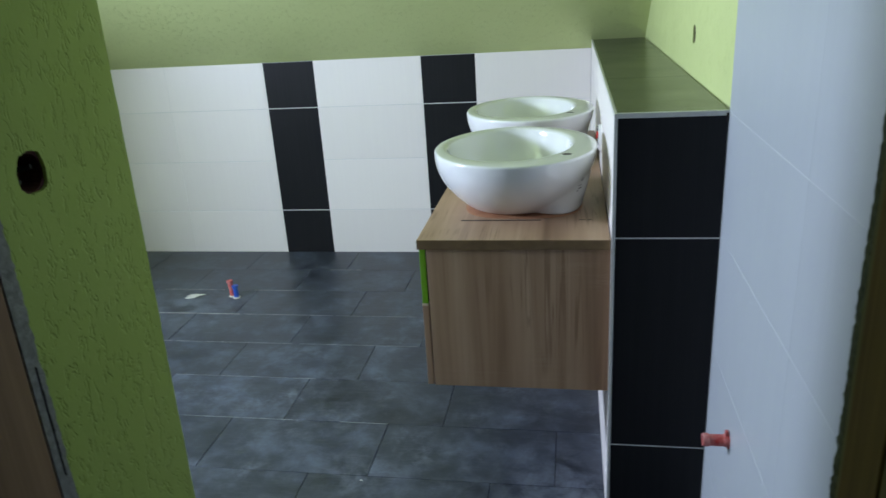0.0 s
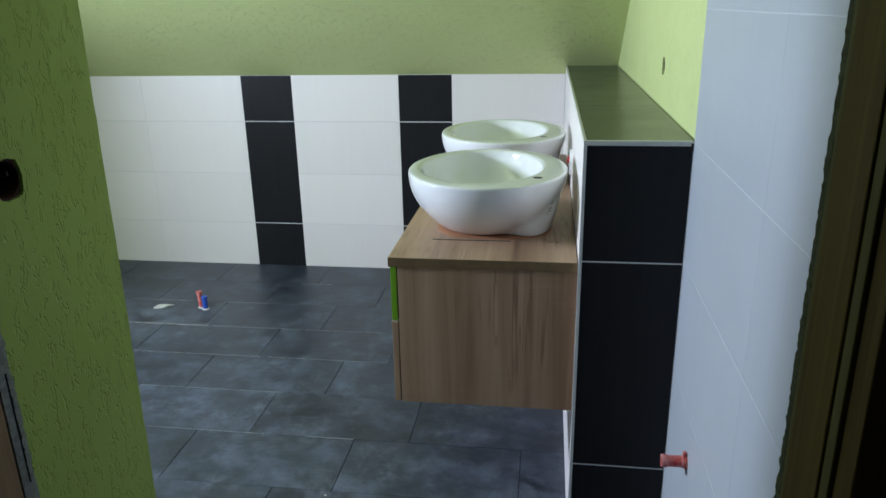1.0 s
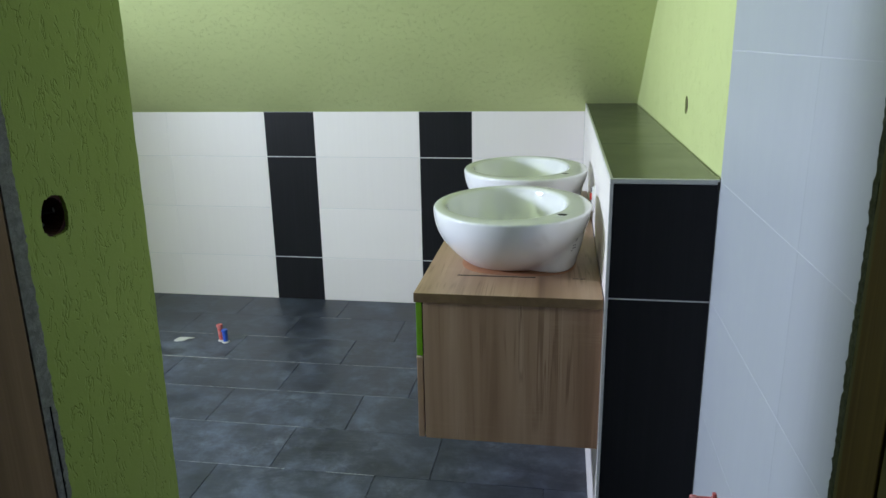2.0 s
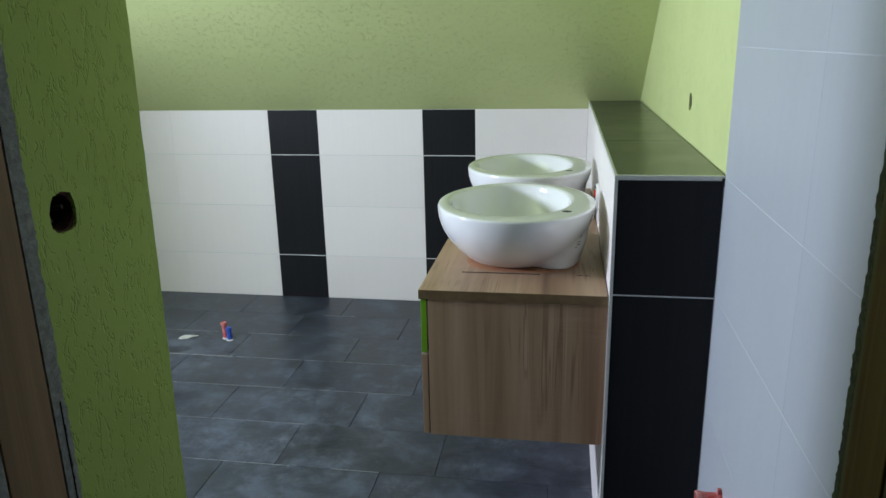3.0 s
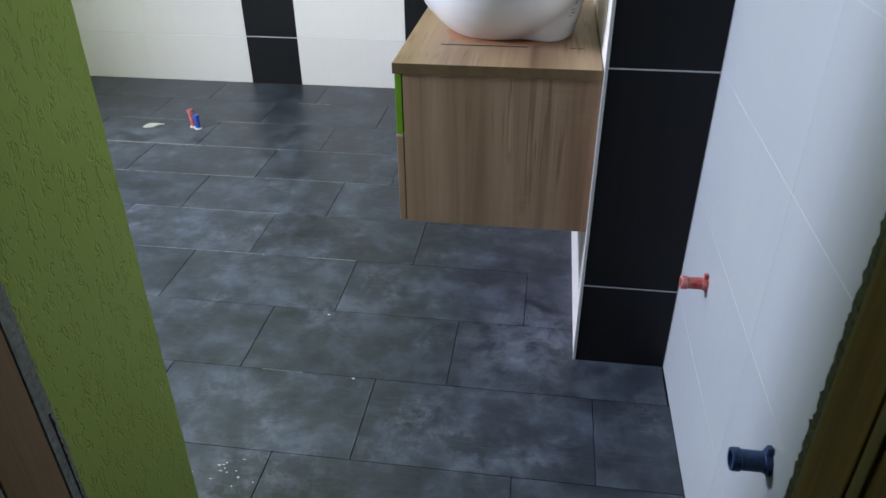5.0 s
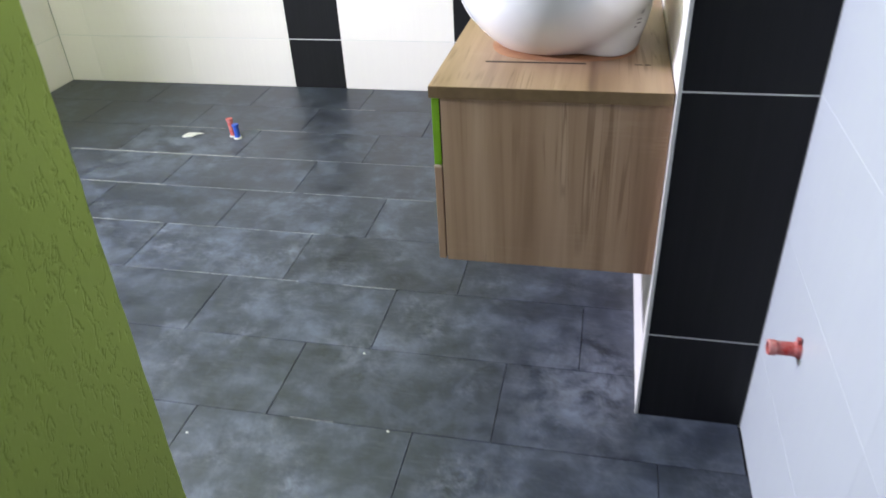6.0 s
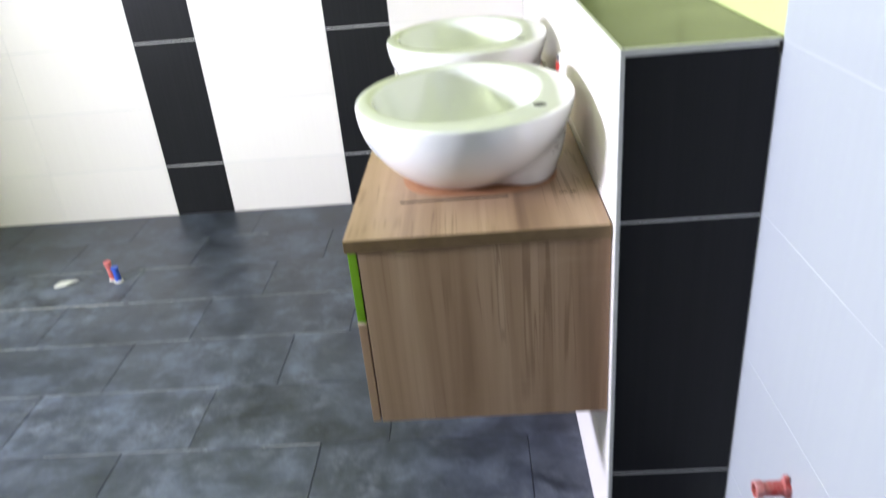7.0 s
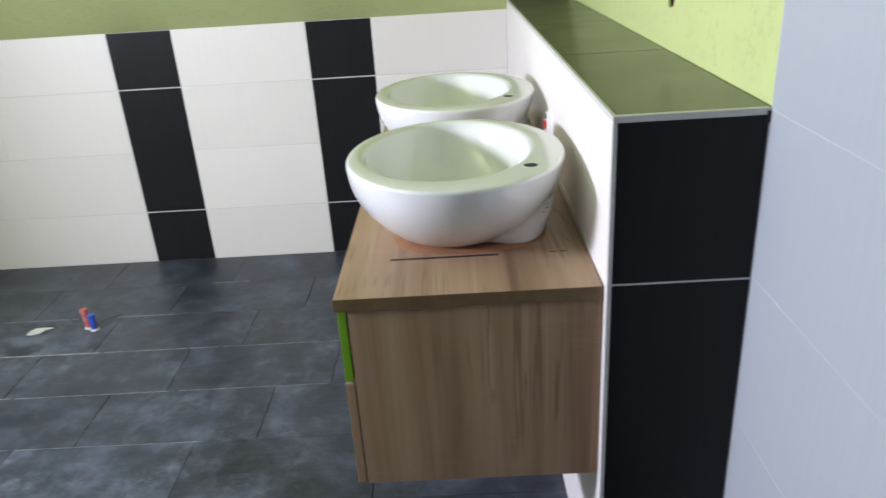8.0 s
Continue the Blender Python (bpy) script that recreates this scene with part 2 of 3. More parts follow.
M_CHROME = material("chrome", (0.75, 0.75, 0.75), 0.12, metal=1.0)
M_FRAME = rough_mat("white_window_frame", (0.76, 0.76, 0.75), (0.80, 0.80, 0.79), 30, 0.02, 0.35)
M_HOSE = rough_mat("black_hose", (0.006, 0.006, 0.006), (0.014, 0.014, 0.014), 40, 0.1, 0.5)
M_GLASS = material("window_glass", (1, 1, 1), 0.0)
M_GLASS.node_tree.nodes["Principled BSDF"].inputs["Transmission Weight"].default_value = 1.0
M_DARK.node_tree.nodes["Principled BSDF"].inputs["Specular IOR Level"].default_value = 0.16
M_LIME.node_tree.nodes["Principled BSDF"].inputs["Coat Weight"].default_value = 0.4


# ---- helpers for building ----
def part(name, bm, mat, parent=None, label="", smooth=False):
    me = bpy.data.meshes.new(name)
    bm.normal_update()
    bm.to_mesh(me)
    bm.free()
    me.materials.append(mat)
    if smooth:
        for p in me.polygons:
            p.use_smooth = True
    ob = new(name, me)
    ob.parent = parent
    if label:
        tagged(ob, label)
    return ob


def thing(name, label, category, group="", kind="", at=(0, 0, 0)):
    ob = new(name)
    ob.location = at
    ob.empty_display_size = 0.05
    return tagged(ob, label, category, group, kind)


def add_box(bm, x0, x1, y0, y1, z0, z1, bevel=0.0):
    r = bmesh.ops.create_cube(bm, size=1, matrix=Matrix.Translation(((x0 + x1) / 2, (y0 + y1) / 2, (z0 + z1) / 2)) @ Matrix.Diagonal((x1 - x0, y1 - y0, z1 - z0, 1)))
    if bevel:
        edges = list({e for v in r["verts"] for e in v.link_edges})
        bmesh.ops.bevel(bm, geom=edges, offset=bevel, segments=2, affect="EDGES", profile=0.6)
    return bm


def slab(x0, x1, y0, y1, z0, z1, bevel=0.0):
    return add_box(bmesh.new(), x0, x1, y0, y1, z0, z1, bevel)


def prism(plan, z0, z1):
    """An upright block over a plan given counter-clockwise."""
    bm = bmesh.new()
    low = [bm.verts.new((x, y, z0)) for x, y in plan]
    top = [bm.verts.new((x, y, z1)) for x, y in plan]
    bm.faces.new(low[::-1])
    bm.faces.new(top)
    for a in range(len(plan)):
        b = (a + 1) % len(plan)
        bm.faces.new((low[a], low[b], top[b], top[a]))
    return bm


def add_tube(bm, a, b, r0, r1=None, seg=20, caps=True):
    a, b = Vector(a), Vector(b)
    turn = (b - a).to_track_quat("Z", "Y").to_matrix().to_4x4()
    bmesh.ops.create_cone(bm, cap_ends=caps, segments=seg, radius1=r0, radius2=r0 if r1 is None else r1, depth=(b - a).length, matrix=Matrix.Translation((a + b) / 2) @ turn)
    return bm


def rings_mesh(bm, rings, close_low=True, close_top=True):
    """Skin a row of closed loops of points."""
    vs = [[bm.verts.new(p) for p in ring] for ring in rings]
    n = len(vs[0])
    for a, b in zip(vs, vs[1:]):
        for k in range(n):
            bm.faces.new((a[k], a[(k + 1) % n], b[(k + 1) % n], b[k]))
    if close_low:
        bm.faces.new(vs[0][::-1])
    if close_top:
        bm.faces.new(vs[-1])
    return bm


PIECES = {}


def piece(name, parent, mat, lo, hi, bevel=0.0012):
    """One tile: a chamfered block whose mesh is shared by all tiles of its size."""
    size = tuple(round(b - a, 4) for a, b in zip(lo, hi))
    key = (size, mat.name, bevel)
    if key not in PIECES:
        bm = bmesh.new()
        bmesh.ops.create_cube(bm, size=1, matrix=Matrix.Diagonal((*size, 1)))
        bmesh.ops.bevel(bm, geom=bm.edges[:], offset=bevel, segments=1, affect="EDGES")
        me = bpy.data.meshes.new(name)
        bm.to_mesh(me)
        bm.free()
        me.materials.append(mat)
        PIECES[key] = me
    ob = new(name, PIECES[key])
    ob.location = [(a + b) / 2 for a, b in zip(lo, hi)]
    ob.parent = parent
    return ob


# ---- the shell ----
ROWS_Z = [-0.003, 0.264, 0.566, 0.868, 1.125]
ROWS_HIGH = [-0.003, 0.264, 0.566, 0.868, 1.168, 1.468, 1.770, 2.072, 2.374, 2.45]
CEIL, RISE = 2.45, math.tan(radians(38.0))
Y_RIDGE = YF - (CEIL - 1.125) / RISE
T = 0.009                                # tile thickness

floor = tagged(part("floor", slab(XL - 0.2, 0.6, -1.4, YF + 0.2, -0.14, -0.0085), M_BASE), "dark screed under slate floor tiles", "floor", kind="structure")
wall_far = tagged(part("wall_far", slab(XL, XR + 0.01, YF + 0.0012, YF + 0.2, -0.008, 1.15), M_GROUT), "knee wall with white and anthracite tiles", "wall", kind="structure")
wall_right = tagged(part("wall_right", slab(XR + 0.055, XR + 0.2, 0.72, YF + 0.2, -0.008, CEIL), M_GREEN), "green painted plaster wall, pale blue-grey tiles beside the door", "wall", kind="structure")


def panel_with_hole(origin, along, length, cu, cz, r, depth, seed, lean=0.0):
    """A plaster skin standing on the floor, with a ragged round hole through it."""
    out = Vector((along.y, -along.x, 0))
    rnd = random.Random(seed)
    bm = bmesh.new()
    wave = 0.0012 if lean else 0.0
    rim = [(0, -0.008), (length, -0.008)] + [(length + lean * k * CEIL / 88 + rnd.uniform(-wave, wave), k * CEIL / 88) for k in range(1, 88)] + [(length + lean * CEIL, CEIL), (0, CEIL)]
    rim += [(0.0, CEIL - k * CEIL / 90) for k in range(1, 90)]
    outer = [bm.verts.new(origin + along * u + Vector((0, 0, z))) for u, z in rim]
    hole = []
    for k in range(44):
        a = 2 * math.pi * k / 44
        c, s = math.cos(a), math.sin(a)
        rr = r * (1.0 + 0.03 * math.sin(3 * a + seed) + rnd.uniform(-0.035, 0.045)) / (abs(c) ** 2.6 + abs(s) ** 2.6) ** (1 / 2.6)
        hole.append(bm.verts.new(origin + along * (cu + rr * c) + Vector((0, 0, cz + rr * 1.04 * s))))
    edges = [bm.edges.new((l[k], l[(k + 1) % len(l)])) for l in (outer, hole) for k in range(len(l))]
    bmesh.ops.triangle_fill(bm, use_beauty=True, edges=edges)
    for f in bm.faces:
        f.normal_update()
        if f.normal.dot(out) < 0:
            f.normal_flip()
    for l in (outer, hole):
        back = [bm.verts.new(v.co - out * depth) for v in l]
        for k in range(len(l)):
            j = (k + 1) % len(l)
            bm.faces.new((l[k], l[j], back[j], back[k]))
    return bm, origin + along * cu + Vector((0, 0, cz)), out


bm_right, hole_r_at, hole_r_out = panel_with_hole(Vector((XR + 0.007, YF + 0.15, 0)), Vector((0, -1, 0)), YF + 0.15 - 0.72, YF + 0.15 - 2.495, 1.293, 0.026, 0.045, 8)
part("plaster_face", bm_right, M_GREEN, wall_right, "smooth green painted plaster")


def wall_with_window():
    y0, y1, z0, z1 = WIN
    bm = bmesh.new()
    x0, x1 = XL - 0.3, XL - T
    add_box(bm, x0, x1, 0.58, y0, -0.008, CEIL)
    add_box(bm, x0, x1, y1, YF + 0.2, -0.008, CEIL)
    add_box(bm, x0, x1, y0, y1, -0.008, z0)
    add_box(bm, x0, x1, y0, y1, z1, CEIL)
    return bm


wall_left = tagged(part("wall_left", wall_with_window(), M_RAW), "raw grey plaster gable wall with window, white tiles below", "wall", kind="structure")


def sloping_ceiling():
    bm = bmesh.new()
    pts = [(YF + 0.2, 1.125 - 0.2 * RISE + 0.0), (YF + 0.2, 1.125 + 0.25), (Y_RIDGE, CEIL + 0.2), (Y_RIDGE, CEIL)]
    pts[0] = (YF + 0.001, 1.1245)
    loops = [[bm.verts.new((x, y, z)) for y, z in pts] for x in (XL - 0.02, XR + 0.05)]
    bm.faces.new(loops[0])
    bm.faces.new(loops[1][::-1])
    for a in range(4):
        b = (a + 1) % 4
        bm.faces.new((loops[0][b], loops[0][a], loops[1][a], loops[1][b]))
    bmesh.ops.recalc_face_normals(bm, faces=bm.faces[:])
    return bm


tagged(part("ceiling_slope", sloping_ceiling(), M_GREEN), "green painted plaster roof slope above the tiles", "ceiling", kind="structure")
tagged(part("ceiling", slab(XL - 0.2, 0.6, -1.4, Y_RIDGE, CEIL, CEIL + 0.2), M_GREEN), "plain green painted ceiling", "ceiling", kind="structure")

# the wall at the door, its green reveal with a round hole for a switch box
LA, LB = Vector((-0.724, 0.700, 0)), Vector((-0.722, 1.250, 0))
DOOR_R, DOOR_L = 0.309, -0.612
front_plan = [(XL, 0.58), (DOOR_L - 0.12, 0.58), (LA.x - 0.05, LA.y), (LB.x - 0.05, LB.y - 0.001), (LB.x - 0.24, LB.y - 0.001), (LB.x - 0.24, 0.70), (XL, 0.70)]
wall_front = tagged(part("wall_front", prism(front_plan, -0.008, CEIL), M_RAW), "raw plaster wall with green reveal beside the door opening", "wall", kind="structure")


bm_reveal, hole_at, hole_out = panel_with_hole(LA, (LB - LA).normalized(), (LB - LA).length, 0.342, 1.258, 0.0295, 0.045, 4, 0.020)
reveal = part("plaster_reveal", bm_reveal, M_GREEN_ROUGH_SHADED, wall_front, "green scratch plaster with ragged edge, shade in its colour")
wall_front_r = tagged(part("wall_front_right", prism([(DOOR_R + 0.085, 0.60), (XR + 0.2, 0.60), (XR + 0.2, 0.72), (DOOR_R + 0.085, 0.72)], -0.008, CEIL), M_PLASTER), "rough plaster wall beside the door post", "wall", kind="structure")
tagged(part("wall_front_lintel", slab(DOOR_L - 0.105, DOOR_R + 0.085, 0.60, 0.85, 2.16, CEIL), M_PLASTER), "rough plaster lintel above the door opening", "wall", kind="structure")

# corridor behind the camera
tagged(part("corridor_wall_back", slab(-1.9, 1.0, -1.4, -1.25, -0.008, CEIL), M_PLASTER), "plain plaster corridor wall", "wall", kind="structure")
tagged(part("corridor_wall_left", slab(-1.9, -1.75, -1.25, 0.60, -0.008, CEIL), M_PLASTER), "plain plaster corridor wall", "wall", kind="structure")
tagged(part("corridor_wall_right", slab(0.85, 1.0, -1.25, 0.60, -0.008, CEIL), M_PLASTER), "plain plaster corridor wall", "wall", kind="structure")
tagged(part("corridor_floor", slab(0.6, 1.0, -1.4, 0.72, -0.14, -0.0085), M_BASE), "dark screed corridor floor", "floor", kind="structure")

# half wall with the shelf
HX, HY, HZ = 0.143, 1.876, 1.170
half_wall = tagged(part("half_wall", slab(HX + 0.0012, XR + 0.003, HY + 0.0012, YF + 0.01, -0.008, HZ - 0.0015), M_GROUT), "tiled half wall with anthracite end and shelf", "half wall", kind="structure")


def profile(name, lo, hi, label):
    return part(name, slab(lo[0], hi[0], lo[1], hi[1], lo[2], hi[2], 0.0012), M_TRIM, half_wall, label)


profile("edge_profile", (HX - 0.0015, HY - 0.0015, 0), (HX + 0.0065, HY + 0.0085, HZ - 0.011), "pale metal tile edge profile")
profile("edge_profile", (HX - 0.0015, HY - 0.0015, HZ - 0.0105), (XR - 0.001, HY + 0.0095, HZ + 0.001), "pale metal tile edge profile")
profile("edge_profile", (HX - 0.0015, HY + 0.010, HZ - 0.010), (HX + 0.0055, YF - 0.02, HZ + 0.001), "pale metal tile edge profile")

part("profile_end", slab(XR - 0.0065, XR - 0.0012, HY - 0.0032, HY - 0.0016, HZ - 0.024, HZ - 0.004), M_GAP, half_wall, "dark open end of the profile")


# ---- window ----
def window():
    y0, y1, z0, z1 = WIN
    w = thing("window_1", "white plastic window with two clear panes, in the gable wall", "window", kind="structure", at=(XL - 0.12, y0, z0))
    base = Matrix.Translation((-(XL - 0.12), -y0, -z0))
    bm = bmesh.new()
    for lo, hi in (((y0, z0), (y0 + 0.07, z1)), ((y1 - 0.07, z0), (y1, z1)), ((y0 + 0.07, z0), (y1 - 0.07, z0 + 0.07)), ((y0 + 0.07, z1 - 0.07), (y1 - 0.07, z1)), ((MULLION - 0.05, z0 + 0.07), (MULLION + 0.05, z1 - 0.07))):
        add_box(bm, XL - 0.24, XL - 0.16, lo[0], hi[0], lo[1], hi[1], 0.004)
    bm.transform(base)
    part("window_frame", bm, M_FRAME, w)
    for ya, yb in ((y0 + 0.07, MULLION - 0.05), (MULLION + 0.05, y1 - 0.07)):
        bm = slab(XL - 0.205, XL - 0.20, ya, yb, z0 + 0.07, z1 - 0.07)
        bm.transform(base)
        pane = part("pane", bm, M_GLASS, w)
        pane.visible_shadow = False
    bm = slab(XL - 0.16, XL + 0.0, y0 - 0.0, y1 + 0.0, z0 + 0.001, z0 + 0.022, 0.004)
    bm.transform(base)
    part("window_sill", bm, M_FRAME, w)


window()


# ---- timber door frame ----
def ragged_strip(x0, x1, y0, y1, z0, z1, amount, seed, steps=420, axis_far=True):
    """A thin upright strip whose far edge crumbles."""
    rnd = random.Random(seed)
    bm = bmesh.new()
    prev, walkv = None, 0.0
    for k in range(steps + 1):
        z = z0 + (z1 - z0) * k / steps
        walkv = 0.45 * walkv + rnd.uniform(-1, 1) * amount
        ye = (y1 if axis_far else y0) + walkv + (rnd.uniform(0, 2.2) * amount if rnd.random() < 0.13 else 0)
        ya, yb = (y0, ye) if axis_far else (ye, y1)
        xs = x0 + rnd.uniform(-0.4, 0.4) * amount
        ring = [bm.verts.new(p) for p in ((xs, ya, z), (x1, ya, z), (x1, yb, z), (xs + rnd.uniform(0, 0.4) * amount, yb, z))]
        if prev:
            for a in range(4):
                b = (a + 1) % 4
                bm.faces.new((prev[a], prev[b], ring[b], ring[a]))
        else:
            bm.faces.new(ring[::-1])
        prev = ring
    bm.faces.new(prev)
    bmesh.ops.recalc_face_normals(bm, faces=bm.faces[:])
    return bm


def door_frame():
    d = thing("door_frame", "raw timber door frame with crumbling mortar at its edges", "door frame", at=(DOOR_L, 0.75, 0))
    shift = Matrix.Translation((-DOOR_L, -0.75, 0))

    def add(name, bm, mat, label=""):
        bm.transform(shift)
        return part(name, bm, mat, d, label)

    z0, z1 = -0.008, 2.10
    add("post", slab(DOOR_L - 0.108, DOOR_L, 0.730, 0.8165, z0, z1, 0.002), M_TIMBER_RED, "smooth brown timber post")
    add("post", slab(DOOR_L - 0.08, DOOR_L + 0.001, 0.690, 0.7265, z0, z1, 0.002), M_MORTAR, "grey painted strip behind the post")
    add("mortar_joint", ragged_strip(DOOR_L - 0.108, DOOR_L - 0.001, 0.8205, 0.8440, z0, z1, 0.0014, 9), M_MORTAR, "grey cracked mortar joint")
    add("crack", ragged_strip(DOOR_L - 0.01, DOOR_L + 0.0004, 0.8350, 0.8366, 0.42, 0.70, 0.0009, 5, 90), M_GAP, "dark crack in the mortar")
    add("crack", ragged_strip(DOOR_L - 0.01, DOOR_L + 0.0004, 0.8330, 0.8345, 0.90, 1.06, 0.0009, 6, 40), M_GAP, "dark crack in the mortar")
    add("post", slab(DOOR_R, DOOR_R + 0.08, 0.713, 0.7905, z0, z1, 0.002), M_TIMBER, "knotty yellow-brown timber post")
    add("rebate_strip", slab(DOOR_R + 0.001, DOOR_R + 0.08, 0.7915, 0.7995, z0, z1, 0.0008), M_TIMBER_PALE, "narrow olive strip of the post")
    add("post", slab(DOOR_R + 0.002, DOOR_R + 0.08, 0.694, 0.7115, z0, z1, 0.0015), M_TIMBER_PALE, "pale timber batten")
    add("post", slab(DOOR_R + 0.006, DOOR_R + 0.08, 0.660, 0.693, z0, z1, 0.002), M_TIMBER, "knotty timber post edge in shade")
    add("mortar_joint", ragged_strip(DOOR_R + 0.0015, DOOR_R + 0.084, 0.8005, 0.8145, z0, z1, 0.0018, 21), M_CRUMB, "dark crumbling mortar edge")
    add("head", slab(DOOR_L - 0.08, DOOR_R + 0.08, 0.69, 0.814, 2.101, 2.159, 0.002), M_TIMBER)


door_frame()


# ---- switch box holes ----
def wall_box(name, at, out, r, depth, label):
    t = thing(name, label, "wall box", at=at)
    turn = Vector(out).to_track_quat("Z", "Y").to_matrix().to_4x4()
    bm = bmesh.new()
    rings = []
    for rr, z in ((r * 1.14, -0.005), (r * 0.95, -0.006), (r * 0.92, -depth), (r * 0.4, -depth - 0.002)):
        rings.append([(rr * math.cos(2 * math.pi * k / 24), rr * math.sin(2 * math.pi * k / 24), z) for k in range(24)])
    rings_mesh(bm, rings, False, True)
    for f in bm.faces:
        f.normal_flip()
    bm.transform(turn)
    part("cup", bm, M_BRICK, t, "rusty red dusty inside")
    bm = bmesh.new()
    add_tube(bm, (r * 0.2, 0, -depth), (r * 0.5, r * 0.2, -0.012), 0.004, seg=8)
    add_tube(bm, (-r * 0.3, 0, -depth), (-r * 0.4, -r * 0.4, -0.014), 0.004, seg=8)
    bm.transform(turn)
    part("cable", bm, M_HOSE, t)
    return t


wall_box("switch_box", hole_at, hole_out, 0.0295, 0.043, "round hole with rusty red box in green plaster")
wall_box("wall_box", hole_r_at, hole_r_out, 0.026, 0.043, "small round hole with red box in green plaster")


# ---- vanity unit ----
VX0, VX1, VY0, VY1 = -0.337, 0.1415, 1.908, 3.318


def vanity():
    v = thing("vanity_unit", "wall-hung oak-decor vanity unit with lime green drawer fronts", "vanity", at=(0, 0, 0.41))
    down = Matrix.Translation((0, 0, -0.41))

    def add(name, bm, mat, parent=None, label=""):
        bm.transform(down)
        return part(name, bm, mat, parent or v, label)

    z0, z1 = 0.410, 0.8205
    add("side_panel", slab(VX0, VX1, VY0, VY0 + 0.018, z0, z1, 0.0008), M_OAK_Z)
    add("side_panel", slab(VX0, VX1, VY1 - 0.018, VY1, z0, z1, 0.0008), M_OAK_Z)
    add("bottom_panel", slab(VX0, VX1, VY0 + 0.0185, VY1 - 0.0185, z0, z0 + 0.018, 0.0008), M_OAK_Y)
    add("back_panel", slab(VX1 - 0.012, VX1, VY0 + 0.0185, VY1 - 0.0185, z0 + 0.0185, z1), M_OAK_Z)
    mid = (VY0 + VY1) / 2
    for y0, y1 in ((VY0 + 0.001, mid - 0.002), (mid + 0.002, VY1 - 0.001)):
        add("drawer_front", slab(VX0 - 0.020, VX0 - 0.0035, y0, y1, 0.6625, 0.8185, 0.0012), M_LIME, label="glossy lime green drawer front")
        low = add("drawer_front", slab(VX0 - 0.0205, VX0 - 0.0035, y0, y1, 0.4115, 0.6545, 0.0012), M_OAK_Z, label="oak-decor drawer front")
        bm = slab(VX0 - 0.0215, VX0 - 0.0035, y0, y1, 0.6550, 0.6595, 0.0008)
        add("edge_band", bm, M_EDGE, low, "pale edge strip")
        add("drawer_box", slab(VX0 + 0.002, VX1 - 0.06, y0 + 0.03, y1 - 0.03, 0.45, 0.60), M_GAP)


vanity()

counter = tagged(part("countertop", slab(-0.361, 0.1405, 1.904, VY1 + 0.004, 0.8215, 0.8480, 0.0014), M_OAK_Y), "oak-decor countertop on the vanity with a marker line", "countertop")
part("edge_band", slab(-0.361, 0.1405, 1.9026, 1.9038, 0.8217, 0.8478, 0.0004), M_OAK_DARK, counter, "darker oak edge band")
for x0, x1, w in ((-0.264, -0.040, 0.0040), (0.064, 0.080, 0.0016), (0.086, 0.098, 0.002)):
    part("marker_line", slab(x0, x1, 2.0705 - w * 1.1, 2.0705 + w * 0.5, 0.8478, 0.8487), M_PENCIL, counter, "thin black marker line")

# ---- basins ----
def oval(cx, cy, a, b, z, n=72, power=2.0):
    pts = []
    for k in range(n):
        t = 2 * math.pi * k / n
        c, s = math.cos(t), math.sin(t)
        pts.append((cx + a * math.copysign(abs(c) ** (2 / power), c), cy + b * math.copysign(abs(s) ** (2 / power), s), z))
    return pts


FOOT = ((0.0, 0.05), (0.03, 0.045), (0.1, 0.05), (0.2, 0.085), (0.27, 0.122), (0.35, 0.142), (0.45, 0.158), (0.55, 0.166), (0.64, 0.176), (0.71, 0.186))


def outer_ring(u, A, B, H, n=96):
    """One level of the basin's outside: the oval bowl melted together with the upright foot at the wall side."""
    e = 1 - (1 - u) ** 2.1
    cx, a, b = -0.008 * (1 - u), A * (0.565 + 0.435 * e), B * (0.47 + 0.53 * e)
    if u < 0.02:
        a, b = a - 0.004 * (1 - u / 0.02), b - 0.004 * (1 - u / 0.02)
    left = np.interp(u, [f[0] for f in FOOT], [f[1] for f in FOOT])
    right = 0.195 + 0.041 * u - 0.004 * (1 - min(1.0, u * 30))
    wide = 0.132 * math.sqrt(max(0.0, 1 - (u / 0.76) ** 2))
    fx, fa = (left + right) / 2 - cx, (right - left) / 2
    radii = []
    for k in range(n):
        t = 2 * math.pi * k / n
        c, s = math.cos(t), math.sin(t)
        r = 1 / math.sqrt((c / a) ** 2 + (s / b) ** 2)
        if u < 0.72 and c > 0:
            reach = [d for d in np.linspace(r, 0.26, 60) if abs((d * c - fx) / fa) ** 2.3 + abs(d * s / wide) ** 2.3 < 1]
            if reach:
                r = max(r, reach[-1])
        radii.append(r)
    for _ in range(4):
        radii = [(radii[k - 1] + 2 * radii[k] + radii[(k + 1) % n]) / 4 for k in range(n)]
    return [(cx + r * math.cos(2 * math.pi * k / n), r * math.sin(2 * math.pi * k / n), 0.001 + u * H) for k, r in enumerate(radii)]


